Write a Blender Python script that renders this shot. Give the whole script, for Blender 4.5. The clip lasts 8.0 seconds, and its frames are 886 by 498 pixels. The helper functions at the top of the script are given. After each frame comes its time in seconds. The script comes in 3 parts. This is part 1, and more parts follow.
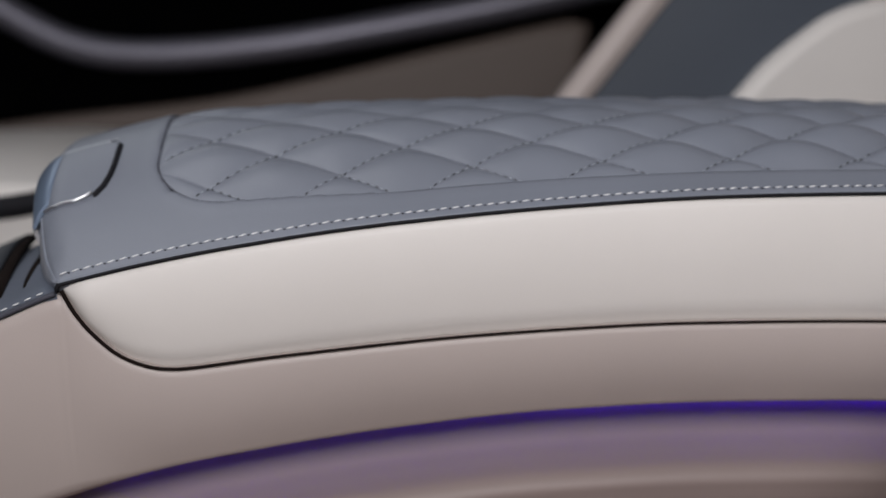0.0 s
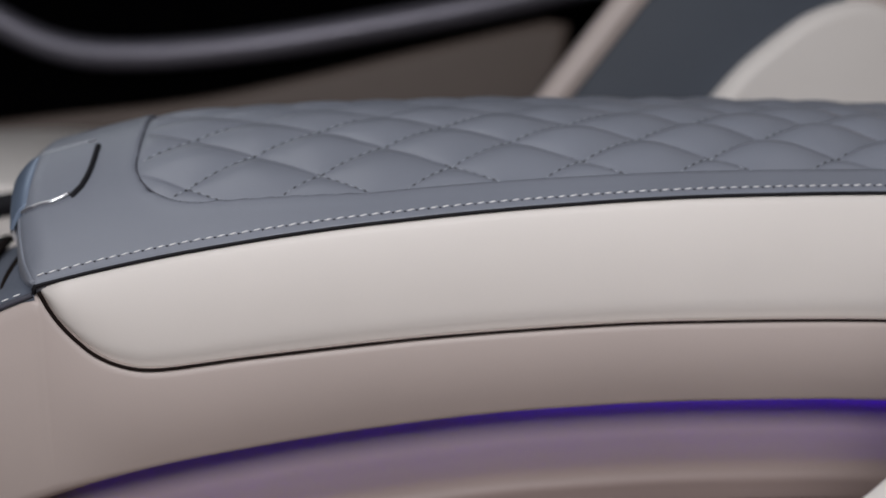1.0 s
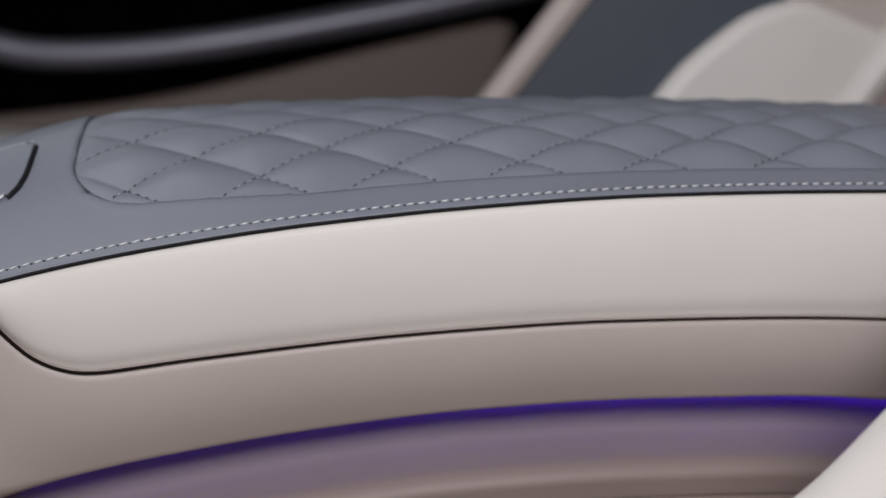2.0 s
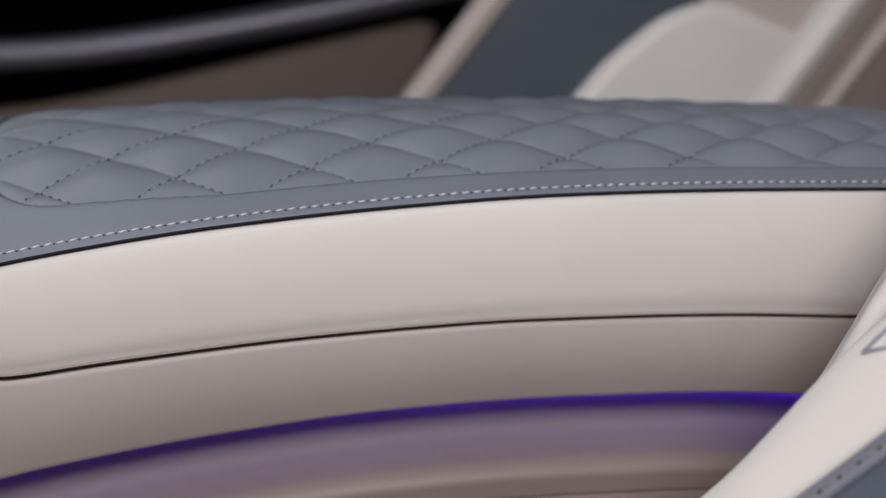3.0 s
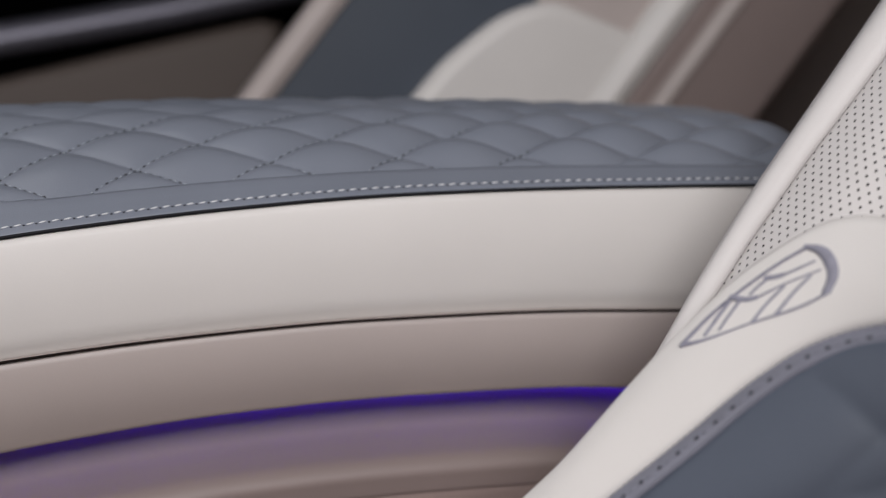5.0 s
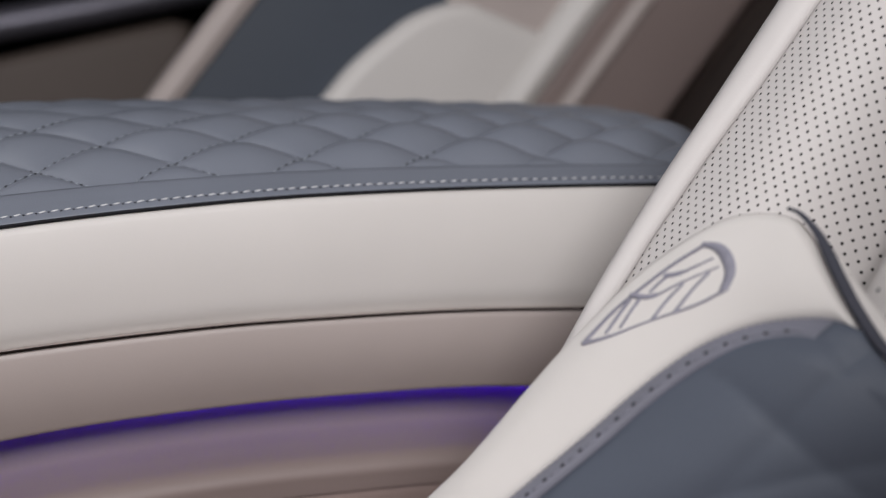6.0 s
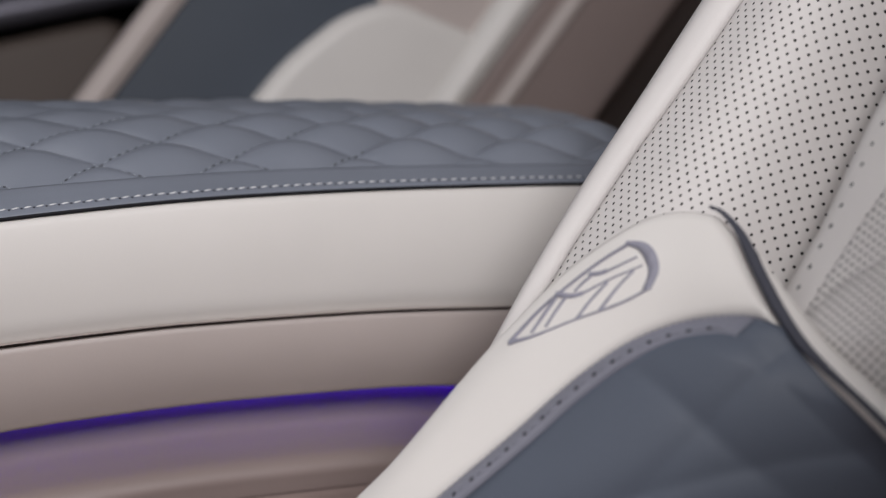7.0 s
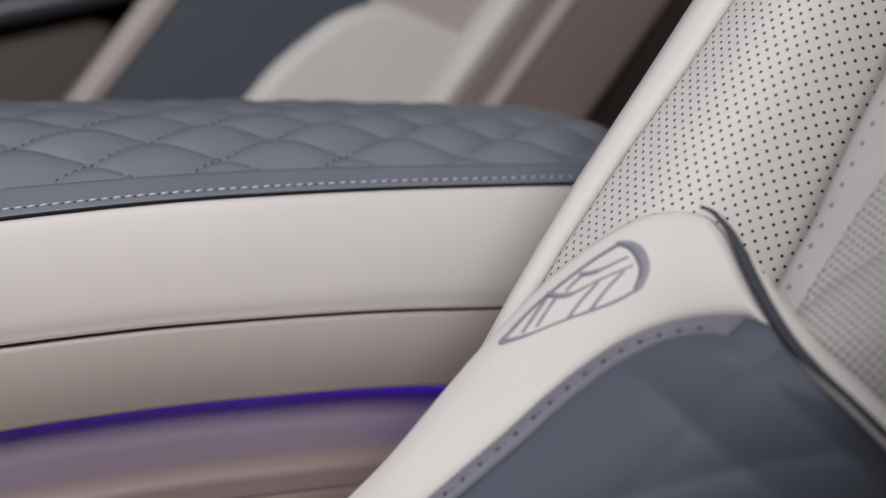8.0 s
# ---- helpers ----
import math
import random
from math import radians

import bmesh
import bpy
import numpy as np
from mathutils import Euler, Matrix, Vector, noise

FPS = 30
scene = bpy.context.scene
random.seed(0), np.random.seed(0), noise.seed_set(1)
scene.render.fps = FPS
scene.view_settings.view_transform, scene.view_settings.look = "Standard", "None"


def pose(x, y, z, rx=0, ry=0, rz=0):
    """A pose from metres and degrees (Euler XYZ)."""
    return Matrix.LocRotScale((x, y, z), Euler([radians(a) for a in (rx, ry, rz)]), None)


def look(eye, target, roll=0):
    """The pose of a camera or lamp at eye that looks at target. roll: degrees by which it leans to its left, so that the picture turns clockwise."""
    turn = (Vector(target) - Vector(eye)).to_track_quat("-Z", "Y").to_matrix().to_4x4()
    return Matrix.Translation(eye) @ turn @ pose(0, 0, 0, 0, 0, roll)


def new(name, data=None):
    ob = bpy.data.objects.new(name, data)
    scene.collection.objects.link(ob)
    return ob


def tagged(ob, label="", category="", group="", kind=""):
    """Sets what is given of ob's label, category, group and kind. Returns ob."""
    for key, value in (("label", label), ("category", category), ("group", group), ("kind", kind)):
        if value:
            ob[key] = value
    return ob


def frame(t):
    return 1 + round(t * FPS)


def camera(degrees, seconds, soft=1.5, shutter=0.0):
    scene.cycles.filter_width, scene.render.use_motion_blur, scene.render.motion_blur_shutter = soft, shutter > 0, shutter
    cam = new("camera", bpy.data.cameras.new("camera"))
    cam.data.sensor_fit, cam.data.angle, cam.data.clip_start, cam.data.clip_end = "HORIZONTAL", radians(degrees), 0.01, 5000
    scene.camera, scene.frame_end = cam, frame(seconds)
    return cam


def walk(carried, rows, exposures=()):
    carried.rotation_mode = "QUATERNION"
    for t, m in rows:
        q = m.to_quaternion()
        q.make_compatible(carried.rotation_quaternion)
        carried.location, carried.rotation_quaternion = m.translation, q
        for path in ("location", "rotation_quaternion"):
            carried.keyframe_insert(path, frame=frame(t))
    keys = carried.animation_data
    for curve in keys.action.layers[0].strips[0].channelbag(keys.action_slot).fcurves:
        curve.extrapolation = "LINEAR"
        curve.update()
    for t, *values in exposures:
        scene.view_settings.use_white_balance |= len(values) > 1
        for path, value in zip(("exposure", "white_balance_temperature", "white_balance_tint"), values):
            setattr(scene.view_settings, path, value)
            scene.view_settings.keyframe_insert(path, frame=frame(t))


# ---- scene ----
cam = camera(35.74, 8.0, 1.0)
cam.data.dof.use_dof = True
cam.data.dof.focus_distance = 0.52
cam.data.dof.aperture_fstop = 6.0
# a tripod pan: the lens swings round a pivot that stands behind it
PIVOT, REACH = (0.0031, -0.6646, 0.056), 0.0992
PITCH, LEAN = -8.57, 0.2
TURNS = [(0.0, 4.34), (0.5, 4.50), (1.0, 5.10), (1.5, 5.83), (1.7, 6.37), (2.8, 9.53), (3.0, 10.17), (3.5, 11.65),
         (4.0, 13.08), (4.2, 13.75), (5.3, 17.14), (5.5, 17.82), (6.0, 19.55), (6.5, 21.18), (7.0, 22.11), (7.5, 22.37), (8.0, 22.42)]
walk(cam, [(t, pose(PIVOT[0] + REACH * math.sin(radians(a)), PIVOT[1] + REACH * math.cos(radians(a)), PIVOT[2],
                    90 + PITCH, LEAN, -a)) for t, a in TURNS])
scene.view_settings.exposure = -0.31

# ---- light ----
world = bpy.data.worlds.new("sky")
world.use_nodes = True
scene.world = world
wn = world.node_tree.nodes
sky = wn.new("ShaderNodeTexSky")
sky.sky_type, sky.sun_disc = "NISHITA", False
sky.sun_elevation, sky.sun_rotation = radians(45), radians(200)
world.node_tree.links.new(sky.outputs[0], wn["Background"].inputs[0])
wn["Background"].inputs[1].default_value = 0.02


def area(name, m, sx, sy, power, colour):
    data = bpy.data.lights.new(name, "AREA")
    data.shape, data.size, data.size_y, data.energy, data.color = "RECTANGLE", sx, sy, power, colour
    ob = new(name, data)
    ob.matrix_world = m
    return ob


# added area lamps that stand in for window light; no window is in view
area("roof_fill", look((-0.62, 0.0, 0.84), (-0.50, 0.0, 0.0)), 0.5, 0.9, 3.0, (0.98, 0.98, 1.0))
# this lamp is added for a sheen on the armrest's front top
area("passenger_side_fill", look((-0.55, 0.93, 0.62), (-0.1, 0.0, 0.0)), 0.8, 0.28, 0.8, (0.90, 0.95, 1.0))
area("side_window_light", look((0.02, -1.02, 0.46), (0.1, 0.0, -0.05)), 0.5, 0.30, 12.8, (1.0, 0.978, 0.990))
area("windscreen_light", look((-1.45, -0.2, 0.60), (0.0, 0.0, 0.0)), 1.1, 0.5, 2.0, (1.0, 0.97, 0.99))



# ---- materials ----
def material(name, colour, rough=0.5, metal=0.0, grain=0.0, size=900.0, vary=0.06, spots=4.0, coat=0.0, spec=0.5):
    mat = bpy.data.materials.new(name)
    mat.use_nodes = True
    nt = mat.node_tree
    b = nt.nodes["Principled BSDF"]
    b.inputs["Roughness"].default_value, b.inputs["Metallic"].default_value = rough, metal
    b.inputs["Coat Weight"].default_value = coat
    b.inputs["Specular IOR Level"].default_value = spec
    tc = nt.nodes.new("ShaderNodeTexCoord")
    n1 = nt.nodes.new("ShaderNodeTexNoise")
    n1.inputs["Scale"].default_value, n1.inputs["Detail"].default_value = spots, 4
    nt.links.new(tc.outputs["Object"], n1.inputs["Vector"])
    ramp = nt.nodes.new("ShaderNodeMapRange")
    ramp.inputs[1].default_value, ramp.inputs[2].default_value = 0.3, 0.7
    ramp.inputs[3].default_value, ramp.inputs[4].default_value = 1 - vary, 1 + vary
    nt.links.new(n1.outputs["Fac"], ramp.inputs[0])
    mul = nt.nodes.new("ShaderNodeVectorMath")
    mul.operation = "SCALE"
    mul.inputs[0].default_value = colour
    nt.links.new(ramp.outputs[0], mul.inputs["Scale"])
    nt.links.new(mul.outputs[0], b.inputs["Base Color"])
    if grain:
        v = nt.nodes.new("ShaderNodeTexVoronoi")
        v.inputs["Scale"].default_value = size
        n2 = nt.nodes.new("ShaderNodeTexNoise")
        n2.inputs["Scale"].default_value, n2.inputs["Detail"].default_value = size * 0.35, 3
        nt.links.new(tc.outputs["Object"], v.inputs["Vector"])
        nt.links.new(tc.outputs["Object"], n2.inputs["Vector"])
        add = nt.nodes.new("ShaderNodeMath")
        nt.links.new(v.outputs["Distance"], add.inputs[0])
        nt.links.new(n2.outputs["Fac"], add.inputs[1])
        bump = nt.nodes.new("ShaderNodeBump")
        bump.inputs["Strength"].default_value, bump.inputs["Distance"].default_value = grain, 0.0004
        nt.links.new(add.outputs[0], bump.inputs["Height"])
        nt.links.new(bump.outputs[0], b.inputs["Normal"])
        rr = nt.nodes.new("ShaderNodeMapRange")
        rr.inputs[3].default_value, rr.inputs[4].default_value = rough - 0.06, rough + 0.06
        nt.links.new(n2.outputs["Fac"], rr.inputs[0])
        nt.links.new(rr.outputs[0], b.inputs["Roughness"])
    return mat


def perforated(mat, pitch, radius):
    """Punched holes on a lattice over the surface's own map, in metres."""
    nt = mat.node_tree
    b = nt.nodes["Principled BSDF"]
    uv = nt.nodes.new("ShaderNodeUVMap")
    uv.uv_map = "map"

    def math_node(op, a, c=None):
        n = nt.nodes.new("ShaderNodeMath")
        n.operation = op
        for i, value in enumerate((a, c)):
            if value is None:
                continue
            if isinstance(value, (int, float)):
                n.inputs[i].default_value = value
            else:
                nt.links.new(value, n.inputs[i])
        return n.outputs[0]

    sep = nt.nodes.new("ShaderNodeSeparateXYZ")
    nt.links.new(uv.outputs[0], sep.inputs[0])
    sx, sy = math_node("DIVIDE", sep.outputs[0], pitch), math_node("DIVIDE", sep.outputs[1], pitch)

    fx = math_node("SUBTRACT", math_node("FRACT", sx), 0.5)
    fy = math_node("SUBTRACT", math_node("FRACT", sy), 0.5)
    d = math_node("MULTIPLY", math_node("SQRT", math_node("ADD", math_node("MULTIPLY", fx, fx), math_node("MULTIPLY", fy, fy))), pitch)
    edge = nt.nodes.new("ShaderNodeMapRange")
    edge.inputs[1].default_value, edge.inputs[2].default_value = radius * 0.8, radius * 1.2
    nt.links.new(d, edge.inputs[0])
    mix = nt.nodes.new("ShaderNodeMix")
    mix.data_type = "RGBA"
    old = b.inputs["Base Color"].links[0].from_socket
    nt.links.new(edge.outputs[0], mix.inputs["Factor"])
    mix.inputs["A"].default_value = (0.012, 0.010, 0.010, 1)
    nt.links.new(old, mix.inputs["B"])
    nt.links.new(mix.outputs["Result"], b.inputs["Base Color"])
    hb = nt.nodes.new("ShaderNodeBump")
    hb.inputs["Strength"].default_value, hb.inputs["Distance"].default_value = 0.6, 0.0006
    nt.links.new(edge.outputs[0], hb.inputs["Height"])
    if b.inputs["Normal"].links:
        nt.links.new(b.inputs["Normal"].links[0].from_socket, hb.inputs["Normal"])
    nt.links.new(hb.outputs[0], b.inputs["Normal"])
    return mat


def glow(name, colour, strength):
    mat = bpy.data.materials.new(name)
    mat.use_nodes = True
    b = mat.node_tree.nodes["Principled BSDF"]
    b.inputs["Base Color"].default_value = (*colour, 1)
    b.inputs["Emission Color"].default_value = (*colour, 1)
    b.inputs["Emission Strength"].default_value = strength
    return mat


GREY = material("grey_leather", (0.186, 0.202, 0.242), 0.38, grain=0.10, size=1500, vary=0.05, spots=14)
BLUE = material("slate_leather", (0.084, 0.098, 0.130), 0.62, grain=0.10, size=1500, vary=0.06, spots=12)
# copy of the slate leather; the far seat's shade is put into its colour
NIGHT = material("shaded_slate_leather", (0.046, 0.058, 0.080), 0.5, grain=0.10, size=1500, vary=0.06, spots=12)
PADLEATHER = material("cream_pad_leather", (0.62, 0.590, 0.576), 0.6, grain=0.05, size=1300, vary=0.03, spots=10)
CREAM = material("cream_leather", (0.680, 0.649, 0.622), 0.5, grain=0.03, size=1300, vary=0.03, spots=10)
PUNCHED = perforated(material("cream_punched_leather", (0.62, 0.590, 0.576), 0.6, grain=0.05, size=1300, vary=0.03, spots=10), 0.0037, 0.00056)
FINE = perforated(material("cream_fine_punched_leather", (0.62, 0.590, 0.576), 0.6, grain=0.05, size=1300, vary=0.03, spots=10), 0.0025, 0.00050)
TAUPE = material("taupe_leather", (0.215, 0.178, 0.168), 0.5, grain=0.10, size=1200, vary=0.05, spots=8)
PIPING = material("dark_grey_piping", (0.060, 0.062, 0.080), 0.65, grain=0.05, vary=0.08, spots=40, spec=0.25)
WELT = material("black_welt", (0.010, 0.010, 0.013), 0.7, grain=0.05, vary=0.08, spots=40, spec=0.2)
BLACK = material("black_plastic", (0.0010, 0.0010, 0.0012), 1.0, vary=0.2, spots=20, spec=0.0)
# near-black that stands for the shade inside gaps
GAP = material("gap_black", (0.010, 0.006, 0.005), 0.85, vary=0.2, spots=30, spec=0.1)
TRAY = material("dark_satin_cover", (0.030, 0.034, 0.042), 0.45, vary=0.1, spots=8)
CHROME = material("satin_chrome", (0.80, 0.81, 0.84), 0.34, 1.0, vary=0.04, spots=30)
SATIN = material("satin_grey_trim", (0.15, 0.145, 0.175), 0.4, 0.6, vary=0.08, spots=6)
THREAD = material("pale_thread", (0.72, 0.72, 0.74), 0.6, grain=0.3, size=2500, vary=0.08, spots=200)
DARKTHREAD = material("dark_thread", (0.03, 0.032, 0.04), 0.7, vary=0.1, spots=200)
GREYTHREAD = material("grey_thread", (0.30, 0.33, 0.37), 0.6, vary=0.1, spots=200)
LILAC = material("grey_embroidery", (0.27, 0.265, 0.32), 0.5, grain=0.5, size=2200, vary=0.12, spots=300)
CARPET = material("brown_carpet", (0.16, 0.105, 0.085), 0.95, grain=0.6, size=500, vary=0.2, spots=60)
LINER = material("pale_headliner", (0.55, 0.52, 0.48), 0.9, grain=0.2, size=700, vary=0.04, spots=10)
# cream leather again, with the shade below the lid put into its colour
BODY = material("shaded_cream_leather", (0.450, 0.390, 0.368), 0.5, grain=0.04, size=1200, vary=0.04, spots=9)
BAND = material("pale_slate_leather", (0.195, 0.197, 0.24), 0.5, grain=0.12, size=1500, vary=0.08, spots=60)
FLANK = material("grey_brown_leather", (0.262, 0.205, 0.192), 0.55, grain=0.10, size=1200, vary=0.05, spots=8)
SKIRT = material("brown_skirt", (0.255, 0.190, 0.172), 0.8, grain=0.2, size=700, vary=0.08, spots=20)
DOORSKIN = material("door_leather", (0.105, 0.080, 0.068), 0.55, grain=0.10, size=1200, vary=0.05, spots=7)
STEEL = material("blue_tinted_metal", (0.20, 0.26, 0.36), 0.3, 0.45, vary=0.06, spots=30)
LED = glow("blue_light_guide", (0.075, 0.008, 1.0), 8.5)


# ---- mesh helpers ----
def smooth(bm):
    for f in bm.faces:
        f.smooth = True
    return bm


def part(name, bm, mat, parent=None, label="", kind=""):
    me = bpy.data.meshes.new(name)
    bmesh.ops.recalc_face_normals(bm, faces=bm.faces)
    bm.to_mesh(me)
    bm.free()
    me.materials.append(mat)
    ob = new(name, me)
    if parent:
        ob.parent = parent
    return tagged(ob, label, kind=kind)


def thing(name, at, label, category, group="", kind=""):
    ob = new(name)
    ob.location = at
    return tagged(ob, label, category, group, kind)


def under(ob, parent):
    """Keep a part where it was built, although its thing's base stands elsewhere."""
    ob.parent = parent
    ob.matrix_parent_inverse = Matrix.Translation(parent.location).inverted()
    return ob


def curve(points, n):
    """A smooth curve of n points through a few guide points, evenly spaced."""
    p = np.array(points, float)
    q = np.vstack([2 * p[0] - p[1], p, 2 * p[-1] - p[-2]])
    out = []
    for i in range(len(p) - 1):
        a, b, c, d = q[i:i + 4]
        for t in np.linspace(0, 1, 24, endpoint=False):
            out.append(0.5 * (2 * b + (c - a) * t + (2 * a - 5 * b + 4 * c - d) * t * t + (3 * b - a - 3 * c + d) * t ** 3))
    out = np.array(out + [p[-1]])
    s = np.concatenate([[0], np.cumsum(np.linalg.norm(np.diff(out, axis=0), axis=1))])
    k = np.linspace(0, s[-1], n)
    return np.stack([np.interp(k, s, out[:, j]) for j in range(p.shape[1])], 1)


def guide(xs, zs, x):
    """A smooth height over x through a few heights."""
    x = np.asarray(x, float)
    f = lambda a: np.interp(a, xs, zs)
    return sum(f(x + o) for o in (-0.024, -0.016, -0.008, 0.0, 0.008, 0.016, 0.024)) / 7


def sheet(grid, maps=None, depth=0.0, way=None):
    """A mesh over a grid of places (rows, columns, 3); depth gives it thickness along way."""
    g = np.asarray(grid, float)
    r, c = g.shape[:2]
    bm = bmesh.new()
    vs = [[bm.verts.new(g[i, j]) for j in range(c)] for i in range(r)]
    lay = bm.loops.layers.uv.new("map") if maps is not None else None
    for i in range(r - 1):
        for j in range(c - 1):
            ids = ((i, j), (i, j + 1), (i + 1, j + 1), (i + 1, j))
            quad = [vs[a][b] for a, b in ids]
            if len({v for v in quad}) == 4:
                f = bm.faces.new(quad)
                f.smooth = True
                if lay:
                    for loop, (a, b) in zip(f.loops, ids):
                        loop[lay].uv = maps[a][b]
    if depth:
        w = Vector(way) * depth
        back = [[bm.verts.new(Vector(g[i, j]) + w) for j in range(c)] for i in range(r)]
        for i in range(r - 1):
            for j in range(c - 1):
                bm.faces.new((back[i][j], back[i + 1][j], back[i + 1][j + 1], back[i][j + 1])).smooth = True
        ring = [(0, j) for j in range(c)] + [(i, c - 1) for i in range(1, r)] + [(r - 1, j) for j in range(c - 2, -1, -1)] + [(i, 0) for i in range(r - 2, 0, -1)]
        for (i, j), (k, l) in zip(ring, ring[1:] + ring[:1]):
            bm.faces.new((vs[i][j], vs[k][l], back[k][l], back[i][j]))
    return bm


def tube(points, radius, sides=8, flat=1.0):
    p = [Vector(a) for a in points]
    bm = bmesh.new()
    rings = []
    for i, a in enumerate(p):
        d = (p[min(i + 1, len(p) - 1)] - p[max(i - 1, 0)]).normalized()
        s = d.cross(Vector((0, 0, 1)))
        s = s.normalized() if s.length > 1e-6 else Vector((1, 0, 0))
        n = s.cross(d)
        rings.append([bm.verts.new(a + (radius[i] if isinstance(radius, list) else radius) * (s * math.cos(k * math.tau / sides) + n * flat * math.sin(k * math.tau / sides))) for k in range(sides)])
    for a, b in zip(rings, rings[1:]):
        for k in range(sides):
            bm.faces.new((a[k], a[(k + 1) % sides], b[(k + 1) % sides], b[k]))
    bm.faces.new(rings[0])
    bm.faces.new(rings[-1])
    return smooth(bm)


def block(lo, hi, bevel=0.004, steps=2):
    bm = bmesh.new()
    bmesh.ops.create_cube(bm, size=1)
    for v in bm.verts:
        v.co = Vector([(lo[i] + hi[i]) / 2 + v.co[i] * (hi[i] - lo[i]) for i in range(3)])
    if bevel:
        bmesh.ops.bevel(bm, geom=bm.edges[:] + bm.verts[:], offset=bevel, segments=steps, affect="EDGES", profile=0.5)
    return bm


def slab(outline, y0, y1, bevel=0.006, steps=3):
    """An outline in the x-z plane, made into a solid between y0 and y1 with rounded edges."""
    bm = bmesh.new()
    a = [bm.verts.new((x, y0, z)) for x, z in outline]
    b = [bm.verts.new((x, y1, z)) for x, z in outline]
    n = len(a)
    bm.faces.new(a)
    bm.faces.new(b[::-1])
    for k in range(n):
        bm.faces.new((a[(k + 1) % n], a[k], b[k], b[(k + 1) % n]))
    bmesh.ops.recalc_face_normals(bm, faces=bm.faces)
    if bevel:
        rim = [e for e in bm.edges if abs(e.verts[0].co.y - e.verts[1].co.y) < 1e-9]
        bmesh.ops.bevel(bm, geom=rim, offset=bevel, segments=steps, affect="EDGES", profile=0.5)
    bm.normal_update()
    for f in bm.faces:
        f.smooth = abs(f.normal.y) < 0.98
    return bm


# ---- the armrest lid ----
EDGE_X = (-0.13, -0.1015, -0.0576, 0.0104, 0.0793, 0.1492, 0.20, 0.25, 0.335, 0.45)
EDGE_Z = (-0.0455, -0.0379, -0.0278, -0.0173, -0.0106, -0.0063, -0.0054, -0.0054, -0.0070, -0.012)
CROWN_X = (-0.13, -0.090, -0.071, -0.044, -0.017, 0.038, 0.08, 0.15, 0.285, 0.45)
CROWN_H = (0.0515, 0.0520, 0.0528, 0.0507, 0.048, 0.043, 0.0402, 0.0348, 0.0306, 0.027)
NEAR, HALF = -0.014, 0.12
MID = NEAR + HALF
REAR = 0.425


def edge_z(x):
    return guide(EDGE_X, EDGE_Z, x)


def top_z(x, y):
    a = (np.asarray(y) - MID) / HALF
    z = edge_z(x) + guide(CROWN_X, CROWN_H, x) * (1 - a * a)
    tail = np.clip((np.asarray(x) - 0.36) / 0.065, 0, 1)
    return z - 0.02 * tail ** 2.2


def front_x(y):
    a = np.clip(np.abs((np.asarray(y) - MID) / HALF), 0, 1)
    return -0.1215 + 0.019 * a ** 3


CROSS_Q, NODE_X = 0.036, 0.012


def node_y(x):
    return 0.0150 - 0.021 * x


PITCH_Q, Q_FRONT, Q_REAR, Q_NEAR, Q_FAR, Q_ROUND = 0.0557, -0.068, 0.395, 0.0, 0.212, 0.034


def draw_in(x):
    """The panel's near border draws in a little towards the front."""
    return 0.0065 * np.clip((0.035 - np.asarray(x)) / 0.07, 0, 1)


def panel_inside(x, y):
    """How far inside the quilted panel's rounded outline a place lies."""
    y = y - draw_in(x)
    cx, cy = (Q_FRONT + Q_REAR) / 2, (Q_NEAR + Q_FAR) / 2
    dx = np.abs(x - cx) - ((Q_REAR - Q_FRONT) / 2 - Q_ROUND)
    dy = np.abs(y - cy) - ((Q_FAR - Q_NEAR) / 2 - Q_ROUND)
    out = np.hypot(np.maximum(dx, 0), np.maximum(dy, 0)) + np.minimum(np.maximum(dx, dy), 0)
    return Q_ROUND - out


armrest = thing("console_armrest", (0.15, 0.1, -0.07), "grey quilted leather armrest lid with cream sides on the centre console", "armrest")

# smooth grey leather all round, sunk a little under the quilted panel
ys = np.concatenate([NEAR + np.linspace(0, 0.03, 31), np.linspace(0.018, 0.194, 60)[1:-1], 2 * MID - NEAR - np.linspace(0.03, 0, 31)])
grid = []
for y in ys:
    x = np.linspace(front_x(y), REAR - 0.02 * abs((y - MID) / HALF) ** 3, 330)
    z = top_z(x, y)
    inside = panel_inside(x, y)
    z = z - 0.0050 * np.clip(inside / 0.0016, 0, 1) + 0.0004 * np.exp(-((inside + 0.003) / 0.003) ** 2)
    roll = np.clip(1 - (y - NEAR) / 0.004, 0, 1) + np.clip(1 - (2 * MID - NEAR - y) / 0.004, 0, 1)
    z = z - 0.0006 * roll ** 2
    nose = np.clip(1 - (x - front_x(y)) / 0.012, 0, 1)
    z = z - 0.007 * min(1, (y - NEAR) / 0.018, (2 * MID - NEAR - y) / 0.018) * nose ** 2.5
    grid.append(np.stack([x, np.full_like(x, y), z], 1))
under(part("top_leather", sheet(grid, depth=0.0008, way=(0, 0, -1)), GREY, None, "smooth grey leather border of the lid"), armrest)

